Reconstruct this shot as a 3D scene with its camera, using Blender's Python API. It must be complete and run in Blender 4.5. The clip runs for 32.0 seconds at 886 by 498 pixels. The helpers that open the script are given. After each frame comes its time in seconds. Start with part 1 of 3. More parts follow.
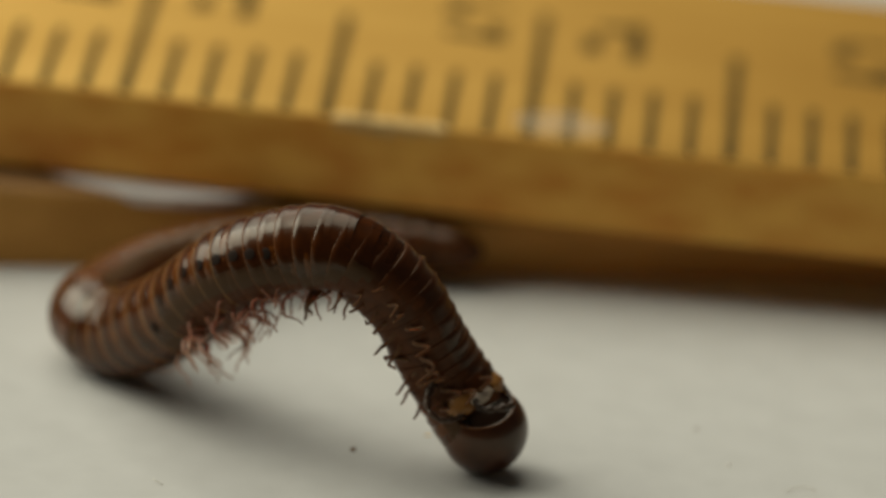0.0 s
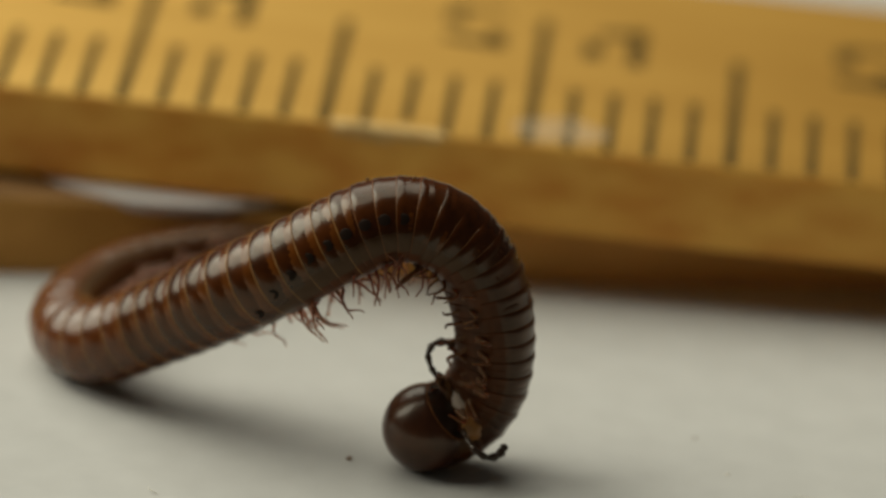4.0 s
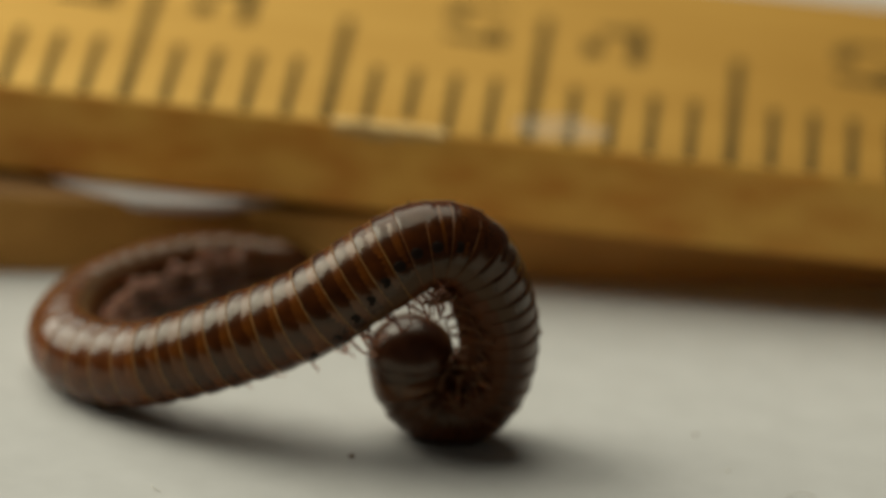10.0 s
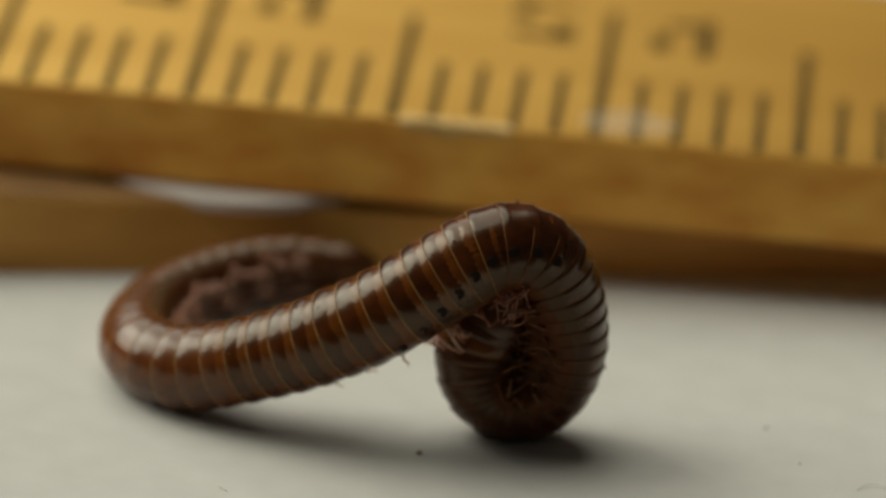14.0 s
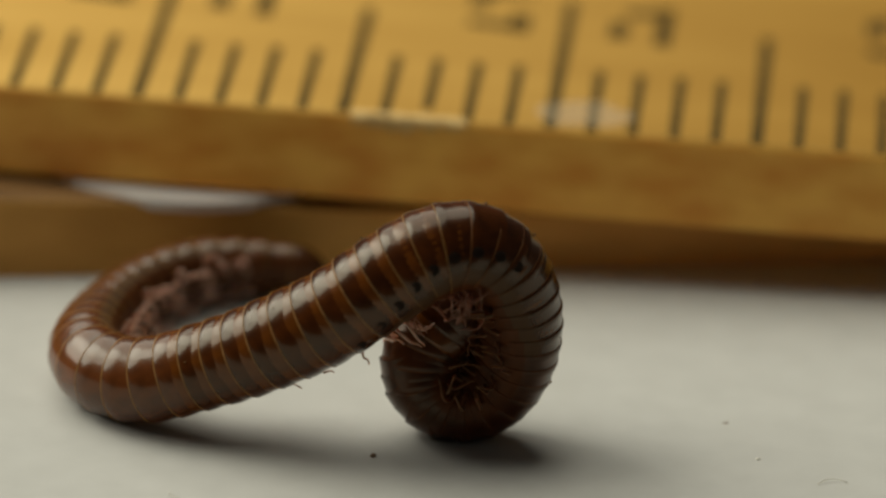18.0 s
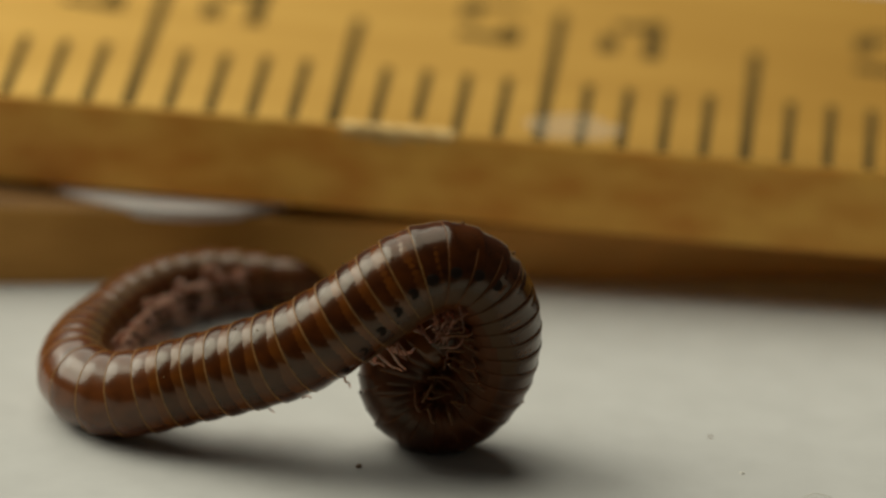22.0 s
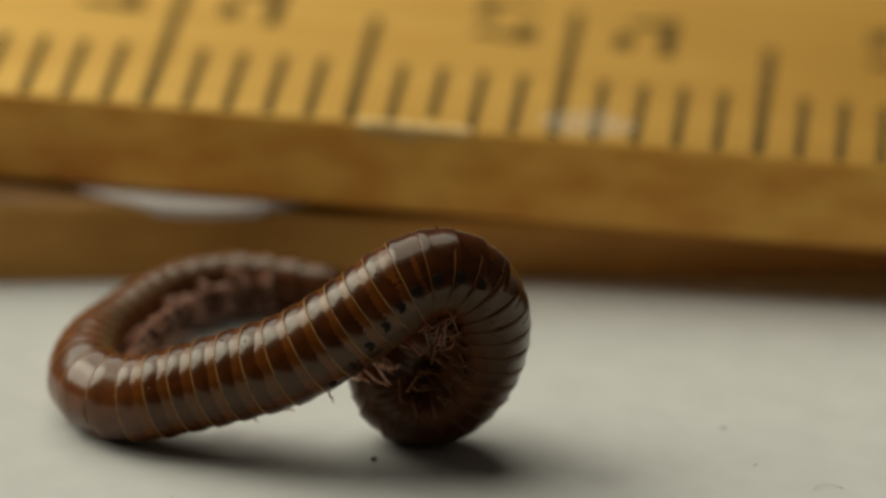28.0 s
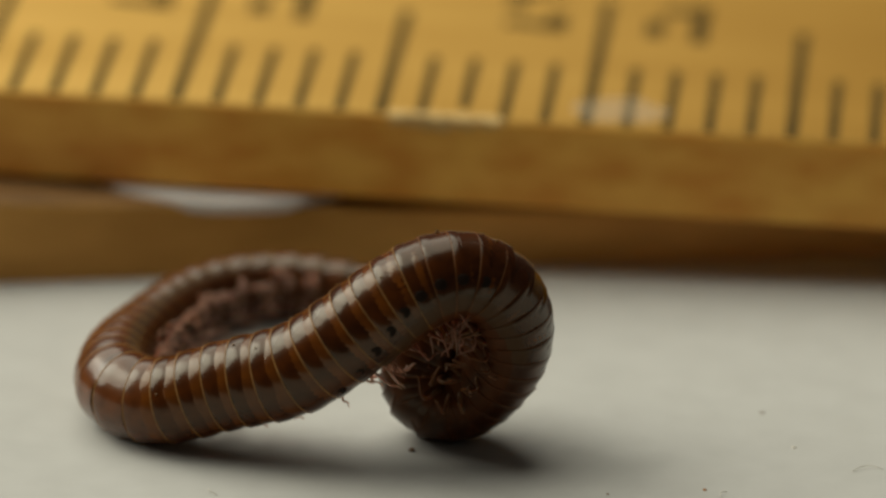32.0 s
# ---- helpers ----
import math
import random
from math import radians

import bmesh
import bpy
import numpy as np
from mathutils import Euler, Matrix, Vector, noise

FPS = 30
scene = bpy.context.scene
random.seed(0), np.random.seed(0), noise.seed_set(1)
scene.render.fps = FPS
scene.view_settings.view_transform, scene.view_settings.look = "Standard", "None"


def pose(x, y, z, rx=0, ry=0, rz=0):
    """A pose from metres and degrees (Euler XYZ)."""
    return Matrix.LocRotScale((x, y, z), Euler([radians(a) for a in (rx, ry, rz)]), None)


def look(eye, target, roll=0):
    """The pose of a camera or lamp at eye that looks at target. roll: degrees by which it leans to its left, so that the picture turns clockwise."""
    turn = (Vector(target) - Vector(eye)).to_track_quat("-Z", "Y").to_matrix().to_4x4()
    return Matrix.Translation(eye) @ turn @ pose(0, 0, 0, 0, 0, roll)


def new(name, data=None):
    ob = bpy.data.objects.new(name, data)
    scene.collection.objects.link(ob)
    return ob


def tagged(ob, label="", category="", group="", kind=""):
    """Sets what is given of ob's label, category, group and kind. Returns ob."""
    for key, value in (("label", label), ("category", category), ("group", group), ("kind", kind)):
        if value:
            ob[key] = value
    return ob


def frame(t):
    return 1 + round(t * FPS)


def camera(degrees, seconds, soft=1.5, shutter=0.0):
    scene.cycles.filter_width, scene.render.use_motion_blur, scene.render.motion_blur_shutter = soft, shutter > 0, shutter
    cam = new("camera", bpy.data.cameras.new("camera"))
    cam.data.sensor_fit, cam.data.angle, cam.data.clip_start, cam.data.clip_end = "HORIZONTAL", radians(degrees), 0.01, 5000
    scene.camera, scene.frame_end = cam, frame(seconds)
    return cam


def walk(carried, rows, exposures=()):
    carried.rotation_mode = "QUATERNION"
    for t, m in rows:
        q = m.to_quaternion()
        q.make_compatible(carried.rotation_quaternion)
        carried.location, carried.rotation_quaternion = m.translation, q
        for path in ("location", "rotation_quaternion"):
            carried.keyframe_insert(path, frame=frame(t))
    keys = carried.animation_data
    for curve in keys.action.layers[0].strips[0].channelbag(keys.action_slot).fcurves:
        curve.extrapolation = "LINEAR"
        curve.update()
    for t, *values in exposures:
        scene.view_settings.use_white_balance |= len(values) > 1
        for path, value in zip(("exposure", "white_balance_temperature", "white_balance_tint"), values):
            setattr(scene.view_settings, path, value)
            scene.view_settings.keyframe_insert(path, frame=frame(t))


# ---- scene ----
cam = camera(7.0, 32.0, soft=2.5)
cam.data.dof.use_dof, cam.data.dof.focus_distance, cam.data.dof.aperture_fstop = True, 0.1650, 50.0
walk(cam, [
    (0, pose(-0.00355, -0.15587, 0.06709, 68.209, -3.722, 0.175)),
    (0.5, pose(-0.00286, -0.15489, 0.06709, 68.164, -3.655, 0.427)),
    (1, pose(-0.00356, -0.15492, 0.06693, 68.205, -3.871, 0.311)),
    (1.5, pose(-0.00313, -0.15467, 0.06716, 68.075, -3.951, 0.440)),
    (2, pose(-0.00326, -0.15473, 0.06746, 67.980, -3.970, 0.418)),
    (2.5, pose(-0.00295, -0.15422, 0.06831, 67.676, -4.028, 0.578)),
    (3, pose(-0.00353, -0.15462, 0.06740, 68.001, -4.034, 0.326)),
    (3.5, pose(-0.00291, -0.15477, 0.06716, 68.105, -3.732, 0.411)),
    (5.5, pose(-0.00324, -0.15479, 0.06711, 68.146, -3.779, 0.287)),
    (6, pose(-0.00345, -0.15484, 0.06738, 68.070, -3.836, 0.248)),
    (6.5, pose(-0.00307, -0.15543, 0.06739, 68.159, -3.665, 0.308)),
    (7, pose(-0.00314, -0.15531, 0.06728, 68.163, -3.683, 0.280)),
    (7.5, pose(-0.00332, -0.15544, 0.06763, 68.069, -3.750, 0.273)),
    (8, pose(-0.00313, -0.15536, 0.06725, 68.166, -3.674, 0.301)),
    (8.5, pose(-0.00307, -0.15545, 0.06710, 68.219, -3.620, 0.279)),
    (9, pose(-0.00295, -0.15542, 0.06730, 68.156, -3.576, 0.312)),
    (9.5, pose(-0.00296, -0.15532, 0.06712, 68.190, -3.485, 0.267)),
    (10, pose(-0.00284, -0.15545, 0.06760, 68.047, -3.554, 0.365)),
    (10.5, pose(-0.00281, -0.15545, 0.06761, 68.046, -3.541, 0.367)),
    (11, pose(-0.00284, -0.15532, 0.06741, 68.093, -3.538, 0.347)),
    (11.5, pose(-0.00275, -0.15557, 0.06764, 68.049, -3.344, 0.318)),
    (12, pose(-0.00258, -0.15595, 0.06689, 68.317, -3.252, 0.441)),
    (12.5, pose(-0.00251, -0.15575, 0.06739, 68.135, -3.174, 0.593)),
    (13, pose(-0.00206, -0.15560, 0.06688, 68.265, -2.805, 0.823)),
    (13.5, pose(-0.00184, -0.15521, 0.06677, 68.231, -2.646, 0.907)),
    (15.5, pose(-0.00131, -0.15254, 0.06628, 68.110, -2.360, 0.990)),
    (16, pose(-0.00050, -0.15154, 0.06667, 67.866, -2.285, 1.146)),
    (16.5, pose(-0.00070, -0.15147, 0.06684, 67.822, -2.326, 1.061)),
    (17, pose(-0.00055, -0.15154, 0.06661, 67.922, -2.202, 1.029)),
    (17.5, pose(0.00027, -0.15209, 0.06680, 67.884, -1.766, 0.973)),
    (18, pose(0.00041, -0.15209, 0.06688, 67.816, -1.447, 0.858)),
    (18.5, pose(0.00056, -0.15210, 0.06649, 67.962, -1.483, 0.899)),
    (19, pose(0.00021, -0.15208, 0.06666, 67.910, -1.597, 0.839)),
    (19.5, pose(0.00014, -0.15205, 0.06717, 67.761, -1.742, 0.871)),
    (20, pose(0.00029, -0.15218, 0.06700, 67.845, -1.665, 0.867)),
    (20.5, pose(0.00064, -0.15223, 0.06680, 67.914, -1.618, 0.921)),
    (21, pose(0.00046, -0.15253, 0.06753, 67.745, -1.948, 0.995)),
    (21.5, pose(0.00040, -0.15269, 0.06686, 67.977, -1.886, 0.942)),
    (22, pose(0.00048, -0.15252, 0.06740, 67.798, -1.982, 0.998)),
    (22.5, pose(0.00033, -0.15260, 0.06726, 67.846, -1.989, 0.892)),
    (23, pose(0.00064, -0.15262, 0.06742, 67.806, -1.920, 0.958)),
    (23.5, pose(0.00028, -0.15267, 0.06744, 67.812, -2.125, 0.913)),
    (24, pose(0.00028, -0.15250, 0.06768, 67.722, -2.110, 0.908)),
    (24.5, pose(0.00030, -0.15283, 0.06730, 67.884, -2.141, 0.887)),
    (25, pose(0.00080, -0.15275, 0.06711, 67.930, -1.857, 0.943)),
    (25.5, pose(0.00023, -0.15315, 0.06717, 67.977, -2.308, 0.862)),
    (27.5, pose(0.00047, -0.15390, 0.06699, 68.078, -1.910, 0.834)),
    (28, pose(0.00166, -0.15397, 0.06723, 67.996, -1.533, 1.355)),
    (28.5, pose(0.00084, -0.15419, 0.06675, 68.104, -1.234, 0.937)),
    (29, pose(0.00139, -0.15387, 0.06719, 67.926, -1.106, 1.144)),
    (29.5, pose(0.00117, -0.15360, 0.06612, 68.179, -0.652, 1.182)),
    (30, pose(0.00134, -0.15360, 0.06570, 68.308, -0.556, 1.250)),
    (30.5, pose(0.00132, -0.15382, 0.06540, 68.437, -0.381, 1.192)),
    (31, pose(0.00259, -0.15311, 0.06560, 68.306, -0.338, 1.588)),
    (31.5, pose(0.00177, -0.15340, 0.06611, 68.198, -0.299, 1.280)),
    (32, pose(0.00220, -0.15366, 0.06618, 68.209, -0.254, 1.323)),
])

# ---- light ----
world = bpy.data.worlds.new("room_light")
scene.world = world
world.use_nodes = True
world.node_tree.nodes["Background"].inputs[0].default_value = (1.0, 0.95, 0.86, 1)
world.node_tree.nodes["Background"].inputs[1].default_value = 0.030


def soft_lamp(name, place, size, watts, tone):
    data = bpy.data.lights.new(name, "AREA")
    data.shape, data.size, data.energy, data.color = "DISK", size, watts, tone
    new(name, data).matrix_world = look(place, (0, 0.004, 0))


# Two added soft lights, left and rear, standing in for unseen sources.
soft_lamp("left_key_light", (-0.33, 0.100, 0.27), 0.38, 1.42, (1.0, 0.982, 0.855))
soft_lamp("rear_soft_light", (-0.15, 0.205, 0.400), 0.58, 1.66, (1.0, 0.982, 0.855))

MM = 0.001


# ---- materials ----
def material(name, colour, rough=0.5, metal=0.0):
    m = bpy.data.materials.new(name)
    m.use_nodes = True
    b = m.node_tree.nodes["Principled BSDF"]
    b.inputs["Base Color"].default_value = (*colour, 1)
    b.inputs["Roughness"].default_value, b.inputs["Metallic"].default_value = rough, metal
    return m, m.node_tree.nodes, m.node_tree.links, b


def varied(m, dark, light, scale, stretch=(1, 1, 1), detail=6, bump=0.0, distance=0.0001, lo=0.3, hi=0.7, random=0.0):
    """Colour that wanders between two tones by noise at a true size, with relief from the same noise."""
    nodes, links = m.node_tree.nodes, m.node_tree.links
    b = nodes["Principled BSDF"]
    tc, mp, nz, rp = (nodes.new(k) for k in ("ShaderNodeTexCoord", "ShaderNodeMapping", "ShaderNodeTexNoise", "ShaderNodeValToRGB"))
    mp.inputs["Scale"].default_value = [scale * s for s in stretch]
    nz.inputs["Scale"].default_value, nz.inputs["Detail"].default_value = 1.0, detail
    rp.color_ramp.elements[0].position, rp.color_ramp.elements[1].position = lo, hi
    rp.color_ramp.elements[0].color, rp.color_ramp.elements[1].color = (*dark, 1), (*light, 1)
    links.new(tc.outputs["Object"], mp.inputs[0])
    links.new(mp.outputs[0], nz.inputs["Vector"])
    links.new(nz.outputs["Fac"], rp.inputs[0])
    out = rp.outputs[0]
    if random:
        oi, hv, mr = nodes.new("ShaderNodeObjectInfo"), nodes.new("ShaderNodeHueSaturation"), nodes.new("ShaderNodeMapRange")
        mr.inputs[3].default_value, mr.inputs[4].default_value = 1 - random, 1 + random
        links.new(oi.outputs["Random"], mr.inputs[0])
        links.new(mr.outputs[0], hv.inputs["Value"])
        links.new(out, hv.inputs["Color"])
        out = hv.outputs[0]
    links.new(out, b.inputs["Base Color"])
    if bump:
        bp = nodes.new("ShaderNodeBump")
        bp.inputs["Strength"].default_value, bp.inputs["Distance"].default_value = bump, distance
        links.new(nz.outputs["Fac"], bp.inputs["Height"])
        links.new(bp.outputs[0], b.inputs["Normal"])
    return m


paper_mat = varied(material("white_paper", (0.7, 0.68, 0.6), 0.75)[0], (0.505, 0.496, 0.452), (0.545, 0.536, 0.490), 900, detail=8, bump=0.25, distance=0.00004)
table_mat = varied(material("table_wood", (0.2, 0.12, 0.06), 0.5)[0], (0.045, 0.025, 0.014), (0.10, 0.058, 0.03), 30, (1, 8, 8))
face_mat = varied(material("yellow_lacquer", (0.56, 0.34, 0.09), 0.55)[0], (0.62, 0.346, 0.070), (0.78, 0.466, 0.112), 160, (0.5, 3, 3))
nodes, links = face_mat.node_tree.nodes, face_mat.node_tree.links
# The face tone grades darker and more amber from left to right.
grade_c, grade_x, grade_r, grade_m = (nodes.new(k) for k in ("ShaderNodeTexCoord", "ShaderNodeSeparateXYZ", "ShaderNodeMapRange", "ShaderNodeMix"))
nodes["Principled BSDF"].inputs["Specular IOR Level"].default_value = 0.12
grade_m.data_type, grade_m.blend_type = "RGBA", "MULTIPLY"
grade_r.inputs[1].default_value, grade_r.inputs[2].default_value = -0.012, 0.012
links.new(grade_c.outputs["Object"], grade_x.inputs[0])
links.new(grade_x.outputs[0], grade_r.inputs[0])
links.new(grade_r.outputs[0], grade_m.inputs["Factor"])
links.new(nodes["Principled BSDF"].inputs["Base Color"].links[0].from_socket, grade_m.inputs["A"])
grade_m.inputs["B"].default_value = (0.55, 0.49, 0.33, 1)
links.new(grade_m.outputs["Result"], nodes["Principled BSDF"].inputs["Base Color"])
edge_mat = varied(material("varnished_edge", (0.30, 0.15, 0.03), 0.5)[0], (0.79, 0.325, 0.034), (0.98, 0.520, 0.084), 900, (0.55, 1.2, 1.2), detail=9, lo=0.36, hi=0.64, bump=0.3, distance=0.00005)
# Lower blade wood: a darker copy of the edge tone.
dark_mat = varied(material("dark_lower_wood", (0.2, 0.1, 0.02), 0.6)[0], (0.54, 0.260, 0.042), (0.80, 0.415, 0.090), 420, (0.45, 1.6, 1.6), detail=7, bump=0.3, distance=0.00005)
# Lower blade's top face: shade under the upper blade put into the colour.
shade_top_mat = varied(material("shade_toned_wood", (0.12, 0.06, 0.015), 0.7)[0], (0.13, 0.063, 0.016), (0.30, 0.15, 0.038), 700, (0.4, 1.6, 1.6), detail=8, bump=0.3, distance=0.00005)
ink_mat = varied(material("black_ink", (0.05, 0.035, 0.02), 0.8)[0], (0.05, 0.032, 0.008), (0.18, 0.11, 0.026), 2500, lo=0.35, hi=0.8)
ink_mat.node_tree.nodes["Principled BSDF"].inputs["Specular IOR Level"].default_value = 0.1
bare_mat = varied(material("bare_wood", (0.6, 0.42, 0.18), 0.7)[0], (0.62, 0.38, 0.12), (0.86, 0.60, 0.24), 1800)
steel_mat = varied(material("hinge_nickel", (0.75, 0.73, 0.70), 0.45, 0.15)[0], (0.70, 0.68, 0.65), (0.82, 0.80, 0.77), 500)
film_mat = material("dried_glue", (0.86, 0.74, 0.50), 0.45)[0]
film_mat.node_tree.nodes["Principled BSDF"].inputs["Alpha"].default_value = 0.16
speck_mat = varied(material("brown_crumb", (0.2, 0.11, 0.05), 0.8)[0], (0.12, 0.06, 0.03), (0.3, 0.18, 0.09), 8000)
fibre_mat = material("pale_fibre", (0.72, 0.68, 0.58), 0.6)[0]


def chitin(name, dark, light, rough, coat=0.4, scale=1400, stretch=(1, 1, 1), random=0.12, sub=0.0):
    m = varied(material(name, dark, rough)[0], dark, light, scale, stretch, detail=6, bump=0.22, distance=0.00003, random=random)
    b = m.node_tree.nodes["Principled BSDF"]
    b.inputs["Coat Weight"].default_value, b.inputs["Coat Roughness"].default_value = coat, 0.10
    b.inputs["IOR"].default_value, b.inputs["Coat IOR"].default_value = 1.43, 1.50
    b.inputs["Specular IOR Level"].default_value = 0.5
    b.inputs["Specular Tint"].default_value = (1.0, 0.93, 0.72, 1)
    if sub:
        b.inputs["Subsurface Weight"].default_value, b.inputs["Subsurface Scale"].default_value = sub, 0.0004
        b.inputs["Subsurface Radius"].default_value = (1.0, 0.45, 0.3)
    return m


def pale_flanks(m, tone, low=(0.40, 0.26, 0.04)):
    """Below its pores the side of a ring is paler, in the ring's own space."""
    nodes, links = m.node_tree.nodes, m.node_tree.links
    b = nodes["Principled BSDF"]
    co, xyz, nz, add, mr, mx = (nodes.new(k) for k in ("ShaderNodeTexCoord", "ShaderNodeSeparateXYZ", "ShaderNodeTexNoise", "ShaderNodeMath", "ShaderNodeMapRange", "ShaderNodeMix"))
    mx.data_type = "RGBA"
    nz.inputs["Scale"].default_value, nz.inputs["Detail"].default_value = 2600, 4
    add.operation = "MULTIPLY_ADD"
    add.inputs[1].default_value = 0.00022
    mr.interpolation_type = "SMOOTHSTEP"
    mr.inputs[1].default_value, mr.inputs[2].default_value = 0.00004, -0.00022
    links.new(co.outputs["Object"], xyz.inputs[0])
    links.new(co.outputs["Object"], nz.inputs["Vector"])
    links.new(nz.outputs["Fac"], add.inputs[0])
    links.new(xyz.outputs[1], add.inputs[2])
    links.new(add.outputs[0], mr.inputs[0])
    links.new(mr.outputs[0], mx.inputs["Factor"])
    links.new(b.inputs["Base Color"].links[0].from_socket, mx.inputs["A"])
    mx.inputs["B"].default_value = (*tone, 1)
    links.new(mx.outputs["Result"], b.inputs["Base Color"])
    for name, end in zip(("Roughness", "Specular IOR Level", "Coat Weight"), low):
        dull = nodes.new("ShaderNodeMapRange")
        dull.inputs[3].default_value, dull.inputs[4].default_value = b.inputs[name].default_value, end
        links.new(mr.outputs[0], dull.inputs[0])
        links.new(dull.outputs[0], b.inputs[name])
    return m


ring_mat = pale_flanks(chitin("ring_chitin", (0.018, 0.0036, 0.0003), (0.080, 0.0185, 0.0010), 0.23, 0.16), (0.066, 0.032, 0.0135))
fore_mat = pale_flanks(chitin("fore_ring_chitin", (0.054, 0.0130, 0.0009), (0.146, 0.0400, 0.0028), 0.23, 0.16), (0.066, 0.030, 0.0120))
tail_mat = pale_flanks(chitin("tail_chitin", (0.040, 0.0088, 0.0012), (0.130, 0.034, 0.0055), 0.26, 0.40), (0.120, 0.066, 0.034), (0.26, 0.60, 0.45))
neck_mat = chitin("neck_chitin", (0.030, 0.0062, 0.0006), (0.098, 0.0235, 0.0024), 0.34, 0.08)
belly_mat = chitin("belly_skin", (0.042, 0.0105, 0.0016), (0.11, 0.029, 0.0048), 0.5, 0.06)
belly_mat.node_tree.nodes["Principled BSDF"].inputs["Specular IOR Level"].default_value = 0.3
rim_mat = chitin("golden_rim", (0.13, 0.055, 0.010), (0.30, 0.145, 0.032), 0.45, 0.1)
lip_mat = chitin("brown_lip", (0.09, 0.025, 0.003), (0.19, 0.062, 0.009), 0.55, 0.0)
pore_mat = chitin("dark_pore", (0.008, 0.004, 0.003), (0.020, 0.011, 0.008), 0.6, 0.0)
pore_mat.node_tree.nodes["Principled BSDF"].inputs["Specular IOR Level"].default_value = 0.15
leg_mat = chitin("leg_skin", (0.36, 0.19, 0.14), (0.58, 0.35, 0.28), 0.45, 0.1, sub=0.5)
hindleg_mat = chitin("hindleg_skin", (0.27, 0.125, 0.095), (0.44, 0.235, 0.18), 0.5, 0.0, sub=0.4)
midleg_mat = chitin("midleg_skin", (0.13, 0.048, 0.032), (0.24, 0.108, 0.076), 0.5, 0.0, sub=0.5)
# Forelegs are toned down: shade inside the coil is put into their colour.
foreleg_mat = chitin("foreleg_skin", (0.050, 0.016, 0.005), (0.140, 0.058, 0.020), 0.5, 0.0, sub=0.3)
head_mat = chitin("head_chitin", (0.036, 0.0095, 0.003), (0.082, 0.025, 0.009), 0.30, 0.25)
face_skin = chitin("face_chitin", (0.010, 0.005, 0.003), (0.035, 0.014, 0.006), 0.32, 0.1)
feeler_mat = chitin("feeler_chitin", (0.020, 0.010, 0.007), (0.055, 0.026, 0.016), 0.4, 0.2)
mouth_mat = chitin("mouth_skin", (0.40, 0.31, 0.22), (0.62, 0.52, 0.42), 0.5, 0.2)
cheek_mat = chitin("cheek_skin", (0.24, 0.095, 0.020), (0.42, 0.19, 0.048), 0.4, 0.3)


# ---- mesh helpers ----
def part(name, bm, mat, parent=None, label="", smooth=True):
    mesh = bpy.data.meshes.new(name)
    bm.to_mesh(mesh)
    bm.free()
    for m in (mat if isinstance(mat, (list, tuple)) else [mat]):
        mesh.materials.append(m)
    if smooth:
        mesh.polygons.foreach_set("use_smooth", [True] * len(mesh.polygons))
    ob = new(name, mesh)
    if parent:
        ob.parent = parent
    return tagged(ob, label)


def block(lo, hi, bevel=0.0, segments=2):
    bm = bmesh.new()
    bmesh.ops.create_cube(bm, size=1)
    for v in bm.verts:
        v.co = [l + (c + 0.5) * (h - l) for l, h, c in zip(lo, hi, v.co)]
    if bevel:
        bmesh.ops.bevel(bm, geom=list(bm.edges), offset=bevel, segments=segments, affect="EDGES", profile=0.5)
    return bm


def tube(bm, pts, radii, sides=7):
    """A closed tube through points, with a radius at each."""
    pts = [Vector(p) for p in pts]
    rings = []
    for i, p in enumerate(pts):
        d = (pts[min(i + 1, len(pts) - 1)] - pts[max(i - 1, 0)]).normalized()
        a = d.orthogonal().normalized() if i == 0 else (a - d * a.dot(d)).normalized()
        b = d.cross(a)
        rings.append([bm.verts.new(p + (a * math.cos(w) + b * math.sin(w)) * radii[i]) for w in (2 * math.pi * k / sides for k in range(sides))])
    for r, s in zip(rings, rings[1:]):
        for k in range(sides):
            bm.faces.new((r[k], r[(k + 1) % sides], s[(k + 1) % sides], s[k]))
    bm.faces.new(rings[0][::-1])
    bm.faces.new(rings[-1])
    return bm


# ---- the sheet and the table ----
bm = bmesh.new()
nx, ny = 120, 84
grid = [[bm.verts.new((-0.148 + 0.296 * i / nx, -0.020 + 0.210 * j / ny, 0.000004 * noise.noise(Vector((i * 0.21, j * 0.21, 3.0))) - 0.00001)) for i in range(nx + 1)] for j in range(ny + 1)]
for j in range(ny):
    for i in range(nx):
        bm.faces.new((grid[j][i], grid[j][i + 1], grid[j + 1][i + 1], grid[j + 1][i]))
edge = bmesh.ops.extrude_face_region(bm, geom=list(bm.faces))
for v in edge["geom"]:
    if isinstance(v, bmesh.types.BMVert):
        v.co.z = -0.00016
bmesh.ops.recalc_face_normals(bm, faces=bm.faces)
sheet = part("paper_sheet", bm, paper_mat)
tagged(sheet, "off-white matt sheet of paper lying on a table", "paper")
table = tagged(part("tabletop", block((-0.6, -0.45, -0.030), (0.6, 0.45, -0.00017), 0.002), table_mat, smooth=False), "dark brown wooden tabletop", "table", kind="structure")

# ---- the folding ruler: an upper blade over a lower one, with a steel hinge plate between them ----
ruler = new("folding_ruler")
tagged(ruler, "worn yellow wooden folding ruler with black millimetre marks", "ruler")
EDGE_X, EDGE_Y, TOP_Z, YAW, SINK, TIP = 0.123, 10.495, 3.9, -3.623, 1.627, -1.116
THICK, WIDE = 2.2, 13.6
upper_pose = pose(EDGE_X * MM, EDGE_Y * MM, TOP_Z * MM, TIP, SINK, YAW)


